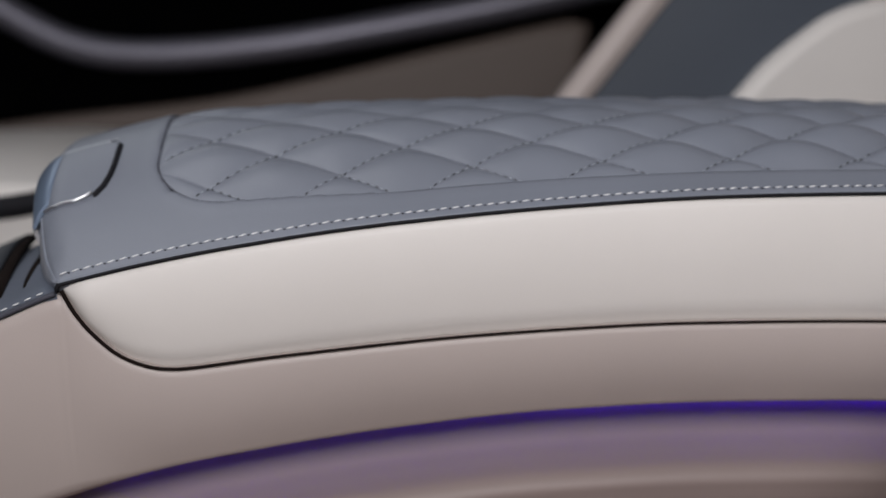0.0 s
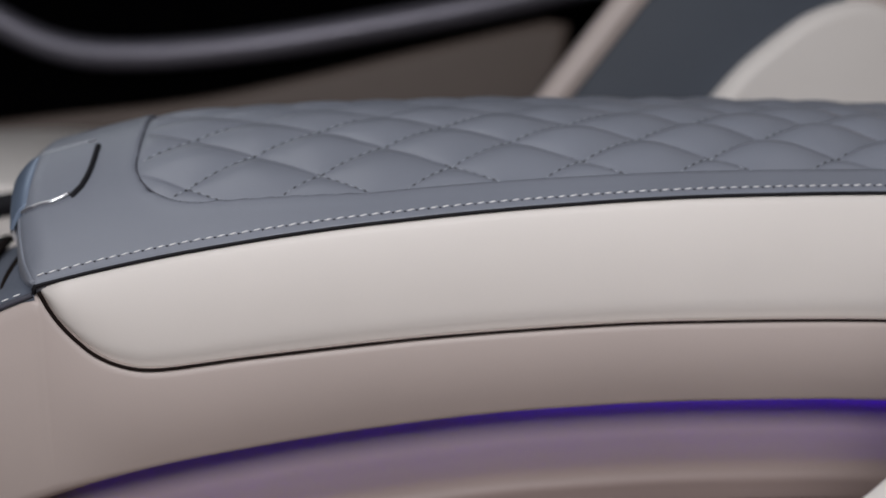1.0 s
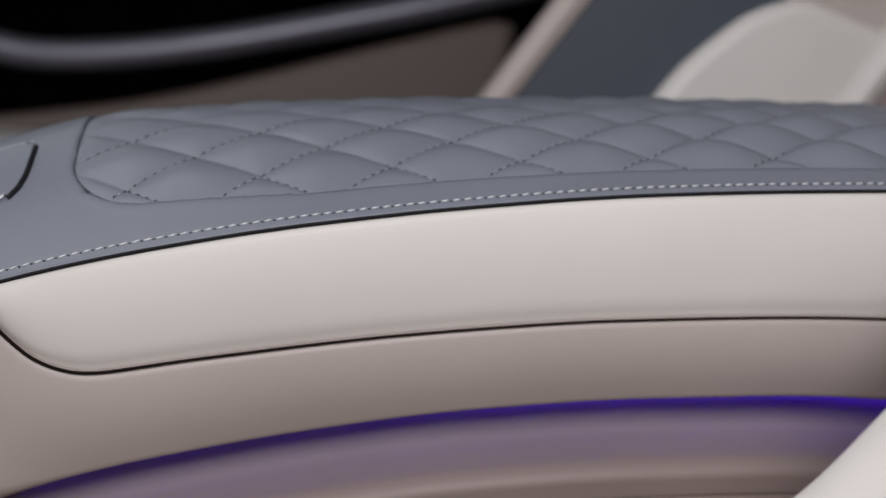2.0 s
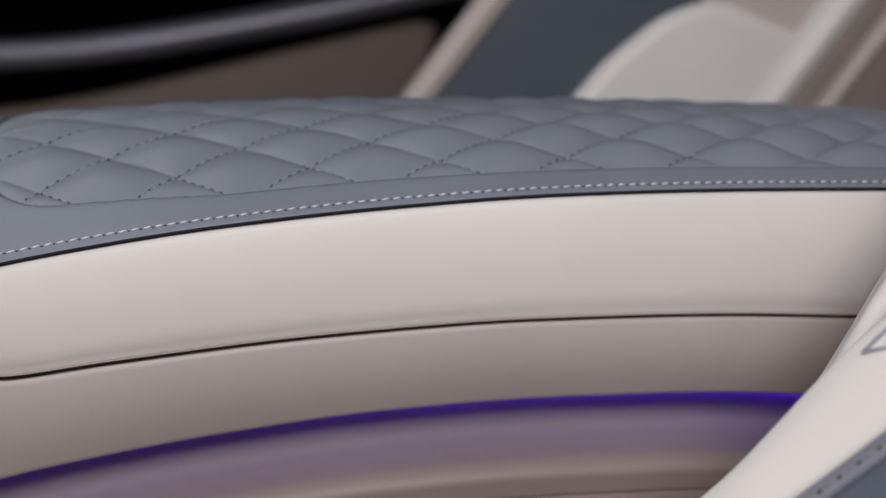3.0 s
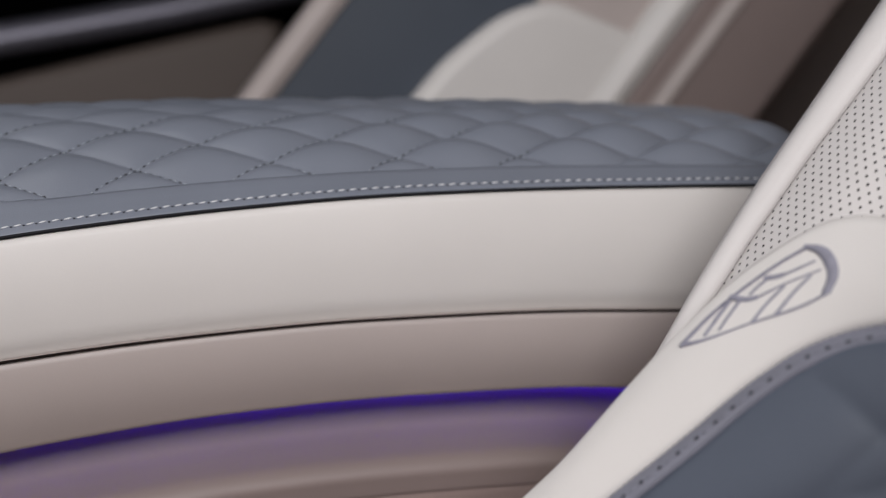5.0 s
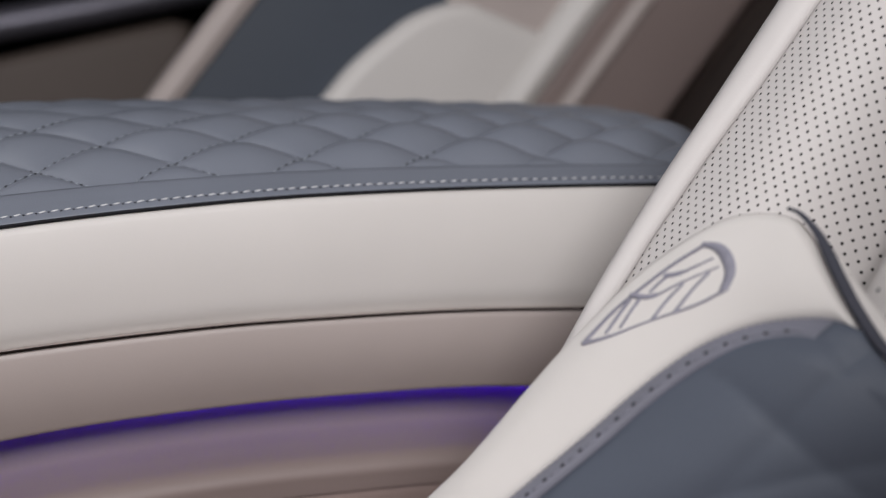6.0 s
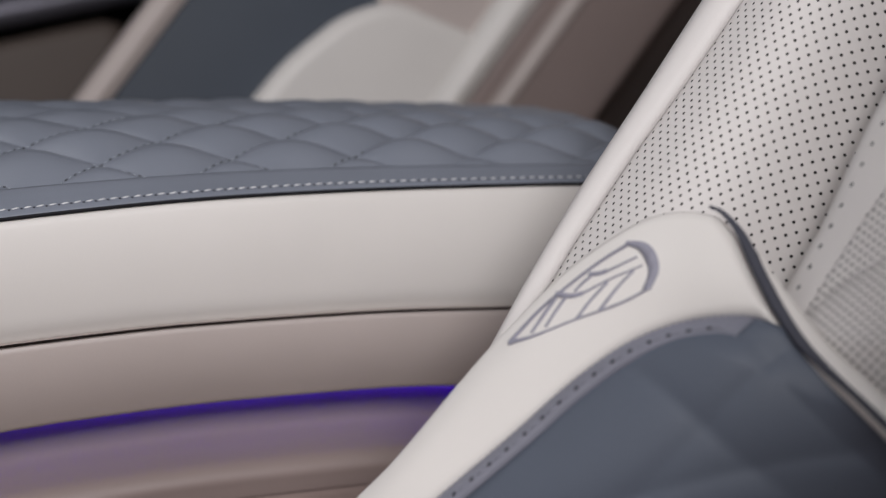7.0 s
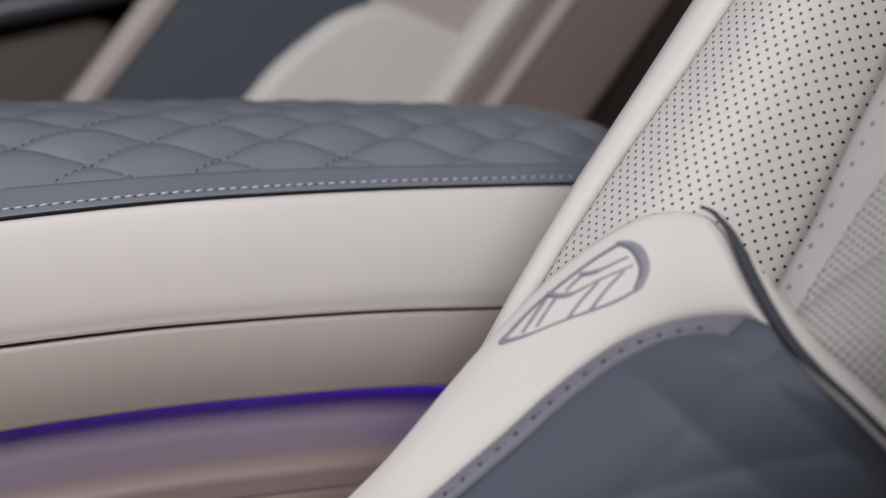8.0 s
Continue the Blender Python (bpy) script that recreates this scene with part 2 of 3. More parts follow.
# quilted panel with puffed diamonds between sewn valleys
def quilt_z(x, y):
    a, b = (x - NODE_X) / PITCH_Q, (y - node_y(x)) / CROSS_Q
    s1, s2 = np.abs(np.sin(np.pi * (a + b))), np.abs(np.sin(np.pi * (a - b)))
    puff = 0.62 * s1 ** 0.5 * (0.40 + 0.60 * s2 ** 0.6) + 0.38 * (s1 * s2) ** 0.8
    inside = np.clip(panel_inside(x, y), 0, 1)
    rim = 1 - np.exp(-inside / 0.0045)
    return top_z(x, y) - 0.0012 - 0.0018 * (1 - np.exp(-inside / 0.012)) + (0.0060 + 0.0026 * np.clip((x - 0.06) / 0.2, 0, 1)) * (1 - 0.58 * np.clip((y - 0.03) / 0.05, 0, 1)) * puff * rim + 0.0004 * rim


grid = []
for flat in np.linspace(Q_NEAR, Q_FAR, 280):
    dy = max(0.0, abs(flat - (Q_NEAR + Q_FAR) / 2) - ((Q_FAR - Q_NEAR) / 2 - Q_ROUND))
    pull = Q_ROUND - math.sqrt(max(0.0, Q_ROUND ** 2 - dy ** 2))
    x = np.linspace(Q_FRONT + pull, Q_REAR - pull, 600)
    y = flat + draw_in(x)
    z = quilt_z(x, y) + np.array([0.0004 * noise.noise((xx * 60, flat * 60, 3.0)) for xx in x]) * np.clip(panel_inside(x, y) / 0.01, 0, 1)
    grid.append(np.stack([x, y, z], 1))
quilt = under(part("quilted_panel", sheet(grid), GREY, None, "diamond-quilted grey leather panel"), armrest)

# dark tube laid in the sewn groove round the panel for its shade
loop = []
for ang in np.linspace(0, math.tau, 400):
    cx, cy = (Q_FRONT + Q_REAR) / 2, (Q_NEAR + Q_FAR) / 2
    hx, hy = (Q_REAR - Q_FRONT) / 2 - Q_ROUND, (Q_FAR - Q_NEAR) / 2 - Q_ROUND
    q = np.array([math.cos(ang), math.sin(ang)])
    lo, hi = 0.0, 0.5
    for _ in range(40):
        mid = (lo + hi) / 2
        dx, dyy = max(abs(q[0] * mid) - hx, 0), max(abs(q[1] * mid) - hy, 0)
        if math.hypot(dx, dyy) < Q_ROUND and abs(q[0] * mid) < hx + Q_ROUND and abs(q[1] * mid) < hy + Q_ROUND:
            lo = mid
        else:
            hi = mid
    x, y = cx + q[0] * lo, cy + q[1] * lo
    loop.append((x, y))
loop = curve(loop, 500)
under(part("panel_seam", tube([(x, y + float(draw_in(x)), float(top_z(x, y + float(draw_in(x)))) - 0.0006) for x, y in loop], 0.0004, 6), PIPING, None, "dark tube drawn as the shaded groove round the panel"), armrest)


def stitch_mesh(length, width, height):
    bm = bmesh.new()
    bmesh.ops.create_uvsphere(bm, u_segments=6, v_segments=4, radius=0.5)
    for v in bm.verts:
        v.co = Vector((v.co.x * length, v.co.y * width, v.co.z * height))
    smooth(bm)
    me = bpy.data.meshes.new("stitch")
    bm.to_mesh(me)
    bm.free()
    return me


def lay(me, a, b, parent, name="stitch"):
    d = (Vector(b) - Vector(a))
    ob = new(name, me)
    ob.matrix_world = Matrix.Translation((Vector(a) + Vector(b)) / 2) @ d.to_track_quat("X", "Z").to_matrix().to_4x4()
    ob.matrix_world.translation
    under(ob, parent)
    return ob


# cream flank of the lid, between the upper welt and the lower gap
LOW_X = (-0.1022, -0.0985, -0.0923, -0.0815, -0.0700, -0.0546, -0.0134, 0.0561, 0.1266, 0.1727, 0.2374, 0.298, 0.45)
LOW_Z = (-0.0425, -0.0498, -0.0585, -0.0688, -0.0742, -0.0761, -0.0716, -0.0653, -0.0617, -0.0611, -0.0619, -0.0649, -0.074)


LOW = curve(list(zip(LOW_X, LOW_Z)), 400)


def low_z(x):
    return np.interp(x, LOW[:, 0], LOW[:, 1])


xs = np.concatenate([np.linspace(-0.1010, -0.05, 60), np.linspace(-0.048, 0.41, 160)])
ztop = edge_z(xs) - 0.0016
zlow = np.minimum(low_z(xs), ztop - 0.0005)
grid = []
for k in np.linspace(0, 1, 26):
    bulge = 0.0035 * math.sin(math.pi * min(1, k * 1.05)) ** 0.7
    tuck = 0.0024 * max(0, (k - 0.80) / 0.20) ** 2 + 0.0008 * max(0, (0.05 - k) / 0.05) ** 2
    end = np.clip(1 - (xs + 0.1022) / 0.012, 0, 1) ** 2 * 0.005
    y = NEAR + 0.0012 - bulge + tuck + end + 0.004 * k
    grid.append(np.stack([xs, y, ztop + (zlow - ztop) * k], 1))
under(part("side_panel", sheet(grid, depth=0.02, way=(0, 1, 0)), CREAM, None, "smooth cream leather flank"), armrest)

# dark welt between grey top and cream flank
wx = np.linspace(-0.1025, 0.41, 130)
under(part("welt", tube([(-0.1032, NEAR + 0.0012, float(edge_z(-0.1032)) - 0.0042), (-0.1033, NEAR + 0.0008, float(edge_z(-0.1033)) - 0.0026)] + [(x, NEAR + 0.0006, float(z)) for x, z in zip(wx, edge_z(wx) - 0.0013)], 0.0009), WELT, None, "thin dark grey piping"), armrest)

# ---- console body under the lid ----
console = thing("centre_console", (0.1, 0.1, -0.42), "cream leather centre console with a lit recess below", "console")
BODY_X = (-0.40, -0.1115, -0.0635, 0.009, 0.0825, 0.157, 0.179, 0.2487, 0.280, 0.45)
BODY_Z = (-0.24, -0.1365, -0.1228, -0.1110, -0.1030, -0.1000, -0.1003, -0.1013, -0.1040, -0.122)


def body_low(x):
    return guide(BODY_X, BODY_Z, x)


def body_top(x):
    x = np.asarray(x, float)
    front = np.interp(x, (-0.40, -0.16, -0.125, -0.112, -0.104, -0.1015), (-0.165, -0.066, -0.0520, -0.0465, -0.0435, -0.0450))
    return np.where(x < -0.1015, front, low_z(x - 0.0010) + 0.0006)


xs = np.concatenate([np.linspace(-0.40, -0.13, 40), np.linspace(-0.128, -0.05, 90), np.linspace(-0.047, 0.43, 130)])
zt, zl = body_top(xs), body_low(xs)
grid = []
for k in np.linspace(0, 1, 24):
    y = NEAR + 0.0015 - 0.002 * math.sin(math.pi * k) + 0.016 * k ** 1.5 + 0.0012 * max(0, (0.04 - k) / 0.04) ** 2 + 0.006 * max(0, (k - 0.95) / 0.05) ** 2
    grid.append(np.stack([xs, np.full_like(xs, y), zt + (zl - zt) * k], 1))
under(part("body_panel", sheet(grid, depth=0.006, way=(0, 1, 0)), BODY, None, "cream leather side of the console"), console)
# black sheet behind the gap between lid and body, coloured for its shade
gx = np.concatenate([np.linspace(-0.1015, -0.055, 40), np.linspace(-0.05, 0.41, 80)])
grid = [np.stack([gx, np.full_like(gx, NEAR + 0.0075), low_z(gx) + o], 1) for o in (0.006, -0.010)]
under(part("gap_backing", sheet(grid, depth=0.004, way=(0, 1, 0)), GAP, None, "black sheet behind the lid gap, for its shade"), console)
# proud black tube painted in as the gap's line of shade
bead = curve([(x, z) for x, z in LOW[::6] if x < 0.412], 240)
slope = np.gradient(bead, axis=0)
slope /= np.linalg.norm(slope, axis=1)[:, None]
inward = np.stack([-slope[:, 1], slope[:, 0]], 1)
under(part("gap_line", tube([(x + 0.0009 * u, NEAR + 0.0006, z + 0.0009 * v) for (x, z), (u, v) in zip(bead, inward)], [0.00055 + 0.00035 * math.exp(-i / 30) for i in range(240)]), GAP, None, "black tube drawn as the dark gap below the lid"), console)
# recessed lower flank that flares out towards the floor
xs = np.linspace(-0.42, 0.55, 90)
zl = body_low(xs)
flank = curve([(0.040, 0.012), (0.038, -0.008), (0.033, -0.019), (0.023, -0.0255), (0.014, -0.0300), (0.0098, -0.0355), (0.0105, -0.041), (0.0118, -0.0465)], 60)
grid = [np.stack([xs, np.full_like(xs, y), zl + z], 1) for y, z in flank]
under(part("lower_panel", sheet(grid, depth=0.02, way=(0, 1, 0)), FLANK, None, "taupe rolled flank below the light"), console)
skirt = curve([(0.0124, -0.043), (0.0126, -0.055), (0.013, -0.12), (0.004, -0.33)], 40)
grid = [np.stack([xs, np.full_like(xs, y), np.maximum(zl + z, -0.425)], 1) for y, z in skirt]
under(part("skirt", sheet(grid, depth=0.02, way=(0, 1, 0)), SKIRT, None, "brown lower skirt of the console"), console)
lx = np.linspace(-0.10, 0.42, 70)
under(part("light_guide", tube([(x, 0.0356, float(body_low(x)) - 0.0049 + 0.007 * float(np.clip((0.12 - x) / 0.22, 0, 1))) for x in lx], 0.0008), LED, None, "glowing blue light strip"), console)

# ---- setting ----
def setting(name, bm, mat, label, category):
    return tagged(part(name, bm, mat), label, category, kind="structure")


setting("floor", block((-1.6, -1.0, -0.47), (1.6, 1.0, -0.42), 0), CARPET, "brown carpeted car floor", "floor")
# cabin shell, mostly out of view, added to enclose and shape the light
setting("roof", block((-1.6, -1.05, 0.86), (-0.75, 1.05, 0.92), 0), LINER, "pale fabric headliner round an added roof opening", "ceiling")
setting("roof_rear", block((0.45, -1.05, 0.86), (1.6, 1.05, 0.92), 0), LINER, "pale fabric headliner over the rear", "ceiling")
for y0, y1 in ((-1.05, -0.55), (0.55, 1.05)):
    setting("roof_side", block((-0.75, y0, 0.86), (0.45, y1, 0.92), 0), LINER, "pale fabric headliner beside the added roof opening", "ceiling")
setting("wall_rear", block((1.6, -1.05, -0.47), (1.65, 1.05, 0.92), 0), LINER, "pale lined rear end of the cabin", "wall")
setting("wall_front", block((-1.65, -1.05, -0.47), (-1.6, 1.05, 0.30), 0), BLACK, "black bulkhead under the windscreen", "wall")
setting("wall_near", block((-1.6, -1.05, -0.42), (1.6, -1.0, 0.28), 0), TAUPE, "taupe lower door beside the driver", "wall")
setting("wall_near_rear", block((0.75, -1.05, 0.28), (1.6, -1.0, 0.86), 0), LINER, "pale pillar behind the driver's window", "wall")
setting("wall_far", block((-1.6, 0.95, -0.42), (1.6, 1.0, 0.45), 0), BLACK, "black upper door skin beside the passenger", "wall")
setting("wall_far_rear", block((0.55, 0.95, 0.45), (1.6, 1.0, 0.86), 0), LINER, "pale pillar behind the passenger's window", "wall")

# ---- passenger door ----
door = thing("passenger_door", (0.0, 0.9, -0.42), "dark car door with satin trim strip and taupe lower panel", "door")
line = curve([(-1.2, -0.195), (-0.7, -0.085), (-0.33, -0.025), (-0.10, 0.002), (0.128, 0.052), (0.255, 0.079), (0.272, 0.074)], 60)
outline = [(x, z) for x, z in line] + [(0.262, 0.02), (0.235, -0.05), (0.20, -0.40), (-1.2, -0.40)]
under(part("lower_panel", slab(outline, 0.85, 0.90, 0.012), DOORSKIN, None, "taupe leather lower door panel"), door)
upper = curve([(-1.2, -0.186), (-0.7, -0.084), (-0.33, -0.024), (-0.10, 0.003), (0.128, 0.053), (0.274, 0.084), (0.55, 0.146)], 60)
outline = [(x, z) for x, z in upper] + [(0.55, 0.42), (-1.2, 0.42)]
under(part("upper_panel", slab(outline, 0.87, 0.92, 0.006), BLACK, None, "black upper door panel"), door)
trim = curve([(-0.75, 0.30), (-0.45, 0.165), (-0.323, 0.084), (-0.2527, 0.049), (-0.1747, 0.040), (-0.0443, 0.0505), (0.128, 0.0785), (0.2326, 0.099), (0.50, 0.155)], 90)
under(part("trim_strip", tube([(x, 0.862, z + 0.0043) for x, z in trim], 0.0158, 12), SATIN, None, "curved satin metal trim strip"), door)

# ---- passenger seat, seen from its inner side ----
seat_far = thing("passenger_seat", (0.2, 0.55, -0.42), "reclined slate and cream leather passenger seat", "seat", "front seats")
LEAN_X = 0.796


def leaning(x0, x1, z0, z1, base=0.0):
    return [(x0 + LEAN_X * z0, z0), (x1 + LEAN_X * z0, z0), (x1 + LEAN_X * z1, z1), (x0 + LEAN_X * z1, z1)]


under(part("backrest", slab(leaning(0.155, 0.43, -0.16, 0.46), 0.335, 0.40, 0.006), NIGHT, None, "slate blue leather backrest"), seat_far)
# cream edge, its dimmer light put into the colour
under(part("front_piping", slab(leaning(0.1380, 0.1615, -0.16, 0.46), 0.322, 0.36, 0.010), BODY, None, "cream leather front edge, coloured darker"), seat_far)
arch = curve([(0.215, -0.05), (0.254, 0.0), (0.2735, 0.0225), (0.2890, 0.0396), (0.3040, 0.0525), (0.3190, 0.0636), (0.3331, 0.0729), (0.3533, 0.0805), (0.3736, 0.0827), (0.3901, 0.0777), (0.4111, 0.0694), (0.440, 0.058)], 48)
under(part("side_bolster", slab([tuple(a) for a in arch] + [(0.425, 0.03), (0.385, -0.03), (0.33, -0.10), (0.19, -0.10)], 0.323, 0.36, 0.010), CREAM, None, "cream leather bolster with an arched top"), seat_far)
under(part("rear_piping", slab(leaning(0.380, 0.412, -0.16, 0.46), 0.314, 0.42, 0.014), CREAM, None, "cream leather rear edge"), seat_far)
under(part("back_shell", slab(leaning(0.4125, 0.53, -0.16, 0.46), 0.328, 0.79, 0.006), FLANK, None, "taupe backrest shell"), seat_far)
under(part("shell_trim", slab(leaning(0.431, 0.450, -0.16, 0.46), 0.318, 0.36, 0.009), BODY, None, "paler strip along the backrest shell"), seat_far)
under(part("centre_back", slab(leaning(0.27, 0.44, -0.16, 0.46), 0.405, 0.80, 0.02), CREAM, None, "cream leather centre of the backrest"), seat_far)
# the darker colour stands for shade on this cream panel
under(part("upper_bolster", slab([(0.355, 0.086), (0.372, 0.060), (0.400, 0.040), (0.450, 0.040), (0.490, 0.090), (0.60, 0.245), (0.48, 0.245)], 0.334, 0.36, 0.008), BODY, None, "cream leather upper side, darkened as in shade"), seat_far)
cushion = [(-0.50, -0.30), (-0.53, -0.08), (-0.47, -0.036), (-0.38, -0.029), (-0.24, -0.027), (-0.14, -0.034), (-0.07, -0.060), (0.0, -0.10), (0.06, -0.13), (0.06, -0.30)]
under(part("cushion", slab(cushion, 0.305, 0.83, 0.012), CREAM, None, "cream leather seat cushion"), seat_far)
under(part("cushion_welt", tube([(x, 0.304, z) for x, z in curve([(-0.52, -0.095), (-0.40, -0.066), (-0.28, -0.054), (-0.20, -0.0455), (-0.15, -0.043), (-0.07, -0.073), (0.05, -0.14)], 60)], 0.0075), WELT, None, "dark cushion piping"), seat_far)

# rear trim behind the passenger seat
pillar = thing("door_pillar", (0.75, 0.9, -0.42), "dark taupe trim panel of the door pillar", "pillar")
under(part("panel", slab(leaning(0.58, 1.1, -0.42, 0.42), 0.84, 0.93, 0.02), TAUPE, None, ""), pillar)
under(part("strip", slab(leaning(0.826, 0.846, -0.42, 0.42), 0.828, 0.85, 0.008), FLANK, None, "paler edge strip"), pillar)

# ---- driver's seat ----
seat = thing("driver_seat", (0.35, -0.35, -0.42), "cream perforated leather driver's seat with slate bolster", "seat", "front seats")
SEAT_O = Vector((0.236, -0.13, -0.06))
SEAT_U, SEAT_V, SEAT_N = Vector((0.5501, -0.8351, 0.0)), Vector((0.5593, 0.0, 0.829)), Vector((-0.7276, -0.4792, 0.4909))


def on_seat(u, v, w):
    return SEAT_O + SEAT_U * float(u) + SEAT_V * float(v) + SEAT_N * float(w)


BACK = -SEAT_N
vs = np.linspace(-0.12, 0.42, 90)


def seam_u(v):
    return np.interp(v, (-0.12, 0.03, 0.055, 0.092, 0.1235, 0.158, 0.42), (0.0045, 0.0049, 0.0052, 0.0078, 0.0117, 0.0145, 0.03))


def outer_u(v):
    return np.interp(v, (-0.12, 0.0, 0.033, 0.076, 0.113, 0.153, 0.42), (0.004, -0.0028, -0.0054, -0.0066, -0.0050, -0.0035, 0.008))


def crease_u(v):
    return np.interp(v, (-0.12, 0.04, 0.07, 0.125, 0.42), (0.079, 0.0774, 0.0765, 0.0721, 0.052))


grid = []
for k in np.linspace(0, 1, 14):
    row = []
    for v in vs:
        a, b = float(outer_u(v)), float(seam_u(v))
        w = -0.007 * (1 - k) ** 4 + 0.0025 * math.sin(math.pi * min(1, k * 1.02)) - 0.0022 * max(0, (k - 0.85) / 0.15) ** 2
        row.append(on_seat(a + (b - a) * k - 0.002 * (1 - k), v, w))
    grid.append(row)
under(part("edge_roll", sheet(grid, depth=0.07, way=(0.50, 0.86, -0.06)), PADLEATHER, None, "rolled cream leather edge"), seat)
grid, maps = [], []
for k in np.linspace(0, 1.38, 56):
    row, mrow = [], []
    for v in vs:
        a, b = float(seam_u(v)) + 0.0003, float(crease_u(v))
        u = a + (b - a) * k
        w = -0.0016 * max(0, 1 - k) ** 8 + 0.004 * math.sin(math.pi * min(1, k)) ** 0.8 - 0.034 * max(0, (k - 0.25) / 0.75) ** 2
        row.append(on_seat(u, v, w))
        mrow.append(((298 * u + 181 * v) * 0.0037, (240 * u - 177 * v + 0.83) * 0.0037))
    grid.append(row)
    maps.append(mrow)
under(part("perforated_panel", sheet(grid, maps, depth=0.05, way=BACK), PUNCHED, None, "perforated cream leather panel"), seat)


# the centre pad stands proud of the side panel: a smooth strip at its edge, then fine holes
def pad_edge(v):
    return np.interp(v, (-0.12, 0.0385, 0.0645, 0.0945, 0.1255, 0.42), (0.0955, 0.0930, 0.0928, 0.0894, 0.0876, 0.071))


def strip_end(v):
    return np.interp(v, (-0.12, 0.041, 0.0493, 0.0621, 0.0815, 0.42), (0.1065, 0.1077, 0.1083, 0.1088, 0.1113, 0.130))


def pad_w(s, v):
    # past 0.085 an unseen ridge is added to keep side light off the seat
    w = np.interp(s, (-0.001, 0.0, 0.0012, 0.003, 0.006, 0.012, 0.03, 0.06, 0.085, 0.105, 0.125, 0.38), (-0.010, 0.0035, 0.0072, 0.0100, 0.0120, 0.0142, 0.0175, 0.021, 0.030, 0.115, 0.20, 0.24))
    return float(w) - 0.7 * max(0, 0.02 - v)


grid = [[on_seat(pad_edge(v) + 0.014 * (1 - k) ** 2, v, -0.055 + 0.045 * k) for v in vs] for k in np.linspace(0, 1, 6)]
for k in np.linspace(0, 1, 16) ** 1.6:
    grid.append([on_seat(pad_edge(v) + (strip_end(v) - pad_edge(v)) * k, v, pad_w((strip_end(v) - pad_edge(v)) * k, v)) for v in vs])
under(part("edge_strip", sheet(grid, depth=0.004, way=(0.35, -0.6, -0.4)), PADLEATHER, None, "smooth cream leather strip with large stitch holes"), seat)
grid, maps = [], []
for k in np.linspace(0, 1, 60) ** 1.3:
    row, mrow = [], []
    for v in vs:
        u = float(strip_end(v)) + 0.0002 + (0.46 - float(strip_end(v))) * k
        row.append(on_seat(u, v, pad_w(u - pad_edge(v), v) + 0.0004 * min(1, k * 40)))
        mrow.append(((226 * u + 388 * v) * 0.0025, (299 * u - 202 * v) * 0.0025))
    grid.append(row)
    maps.append(mrow)
under(part("centre_panel", sheet(grid, maps, depth=0.05, way=BACK), FINE, None, "finely perforated cream centre panel with an unseen light-blocking ridge"), seat)


# puffed lower pad of the centre panel, its top edge sewn down along a slanting fold
def fold_v(u):
    return np.interp(u, (0.103, 0.1116, 0.1127, 0.1187, 0.1259, 0.20, 0.46), (0.029, 0.0371, 0.0410, 0.0483, 0.0546, 0.103, 0.19))


grid, maps = [], []
for k in np.linspace(0, 1, 40) ** 1.5:
    row, mrow = [], []
    for u in np.concatenate([np.linspace(0.104, 0.137, 24), np.linspace(0.141, 0.46, 50)]):
        v = float(fold_v(u)) - 0.17 * k
        side = 1 - math.exp(-(u - 0.104) / 0.006)
        rise = 0.0065 * (1 - math.exp(-0.17 * k / 0.006)) * side - 0.001
        row.append(on_seat(u, v, pad_w(u - pad_edge(v), v) + rise + 0.012 * max(0, 0.02 - v)))
        mrow.append(((226 * u + 388 * v) * 0.0025, (299 * u - 202 * v) * 0.0025))
    grid.append(row)
    maps.append(mrow)
under(part("lower_pad", sheet(grid, maps, depth=0.02, way=BACK), FINE, None, "puffed perforated lower pad"), seat)

# lower wing of the seat: cream band with a sewn badge, slate insert, dark piping
WING = 0.03
LEFT = curve([(-0.024, -0.15), (-0.010, -0.095), (0.0010, -0.0616), (0.0078, -0.0423), (0.0150, -0.0095), (0.0190, 0.0060), (0.0290, 0.0335), (0.0435, 0.0530), (0.0560, 0.0588), (0.0660, 0.0583), (0.0705, 0.0566), (0.0785, 0.0506), (0.0860, 0.0434), (0.0938, 0.0356), (0.1048, 0.0255), (0.1125, 0.0205)], 110)
ARC = curve([(-0.012, -0.15), (0.013, -0.095), (0.0325, -0.0538), (0.0450, -0.028), (0.0542, -0.0077), (0.0655, 0.0088), (0.0800, 0.0187), (0.0974, 0.0228), (0.1073, 0.0213), (0.1118, 0.0205)], 110)
RIGHT = curve([(0.25, -0.15), (0.225, -0.09), (0.20, -0.045), (0.178, -0.0225), (0.157, -0.0088), (0.1420, 0.0006), (0.1304, 0.0073), (0.1177, 0.0155), (0.1128, 0.0200)], 110)
grid = []
for k in np.linspace(0, 1, 26):
    row = []
    for (a0, b0), (a1, b1) in zip(LEFT, ARC):
        width = math.hypot(a1 - a0, b1 - b0)
        s = k * width
        w = WING + 0.003 * math.sin(math.pi * k) * min(1, width / 0.03) - 0.006 * max(0, 1 - s / 0.004) ** 2 - 0.0015 * max(0, 1 - (width - s) / 0.003) ** 2
        row.append(on_seat(a0 + (a1 - a0) * k, b0 + (b1 - b0) * k, w))
    grid.append(row)
under(part("wing", sheet(grid, depth=0.05, way=BACK), CREAM, None, "cream leather band of the lower bolster"), seat)


def wing_w(u, v):
    return WING + 0.0028


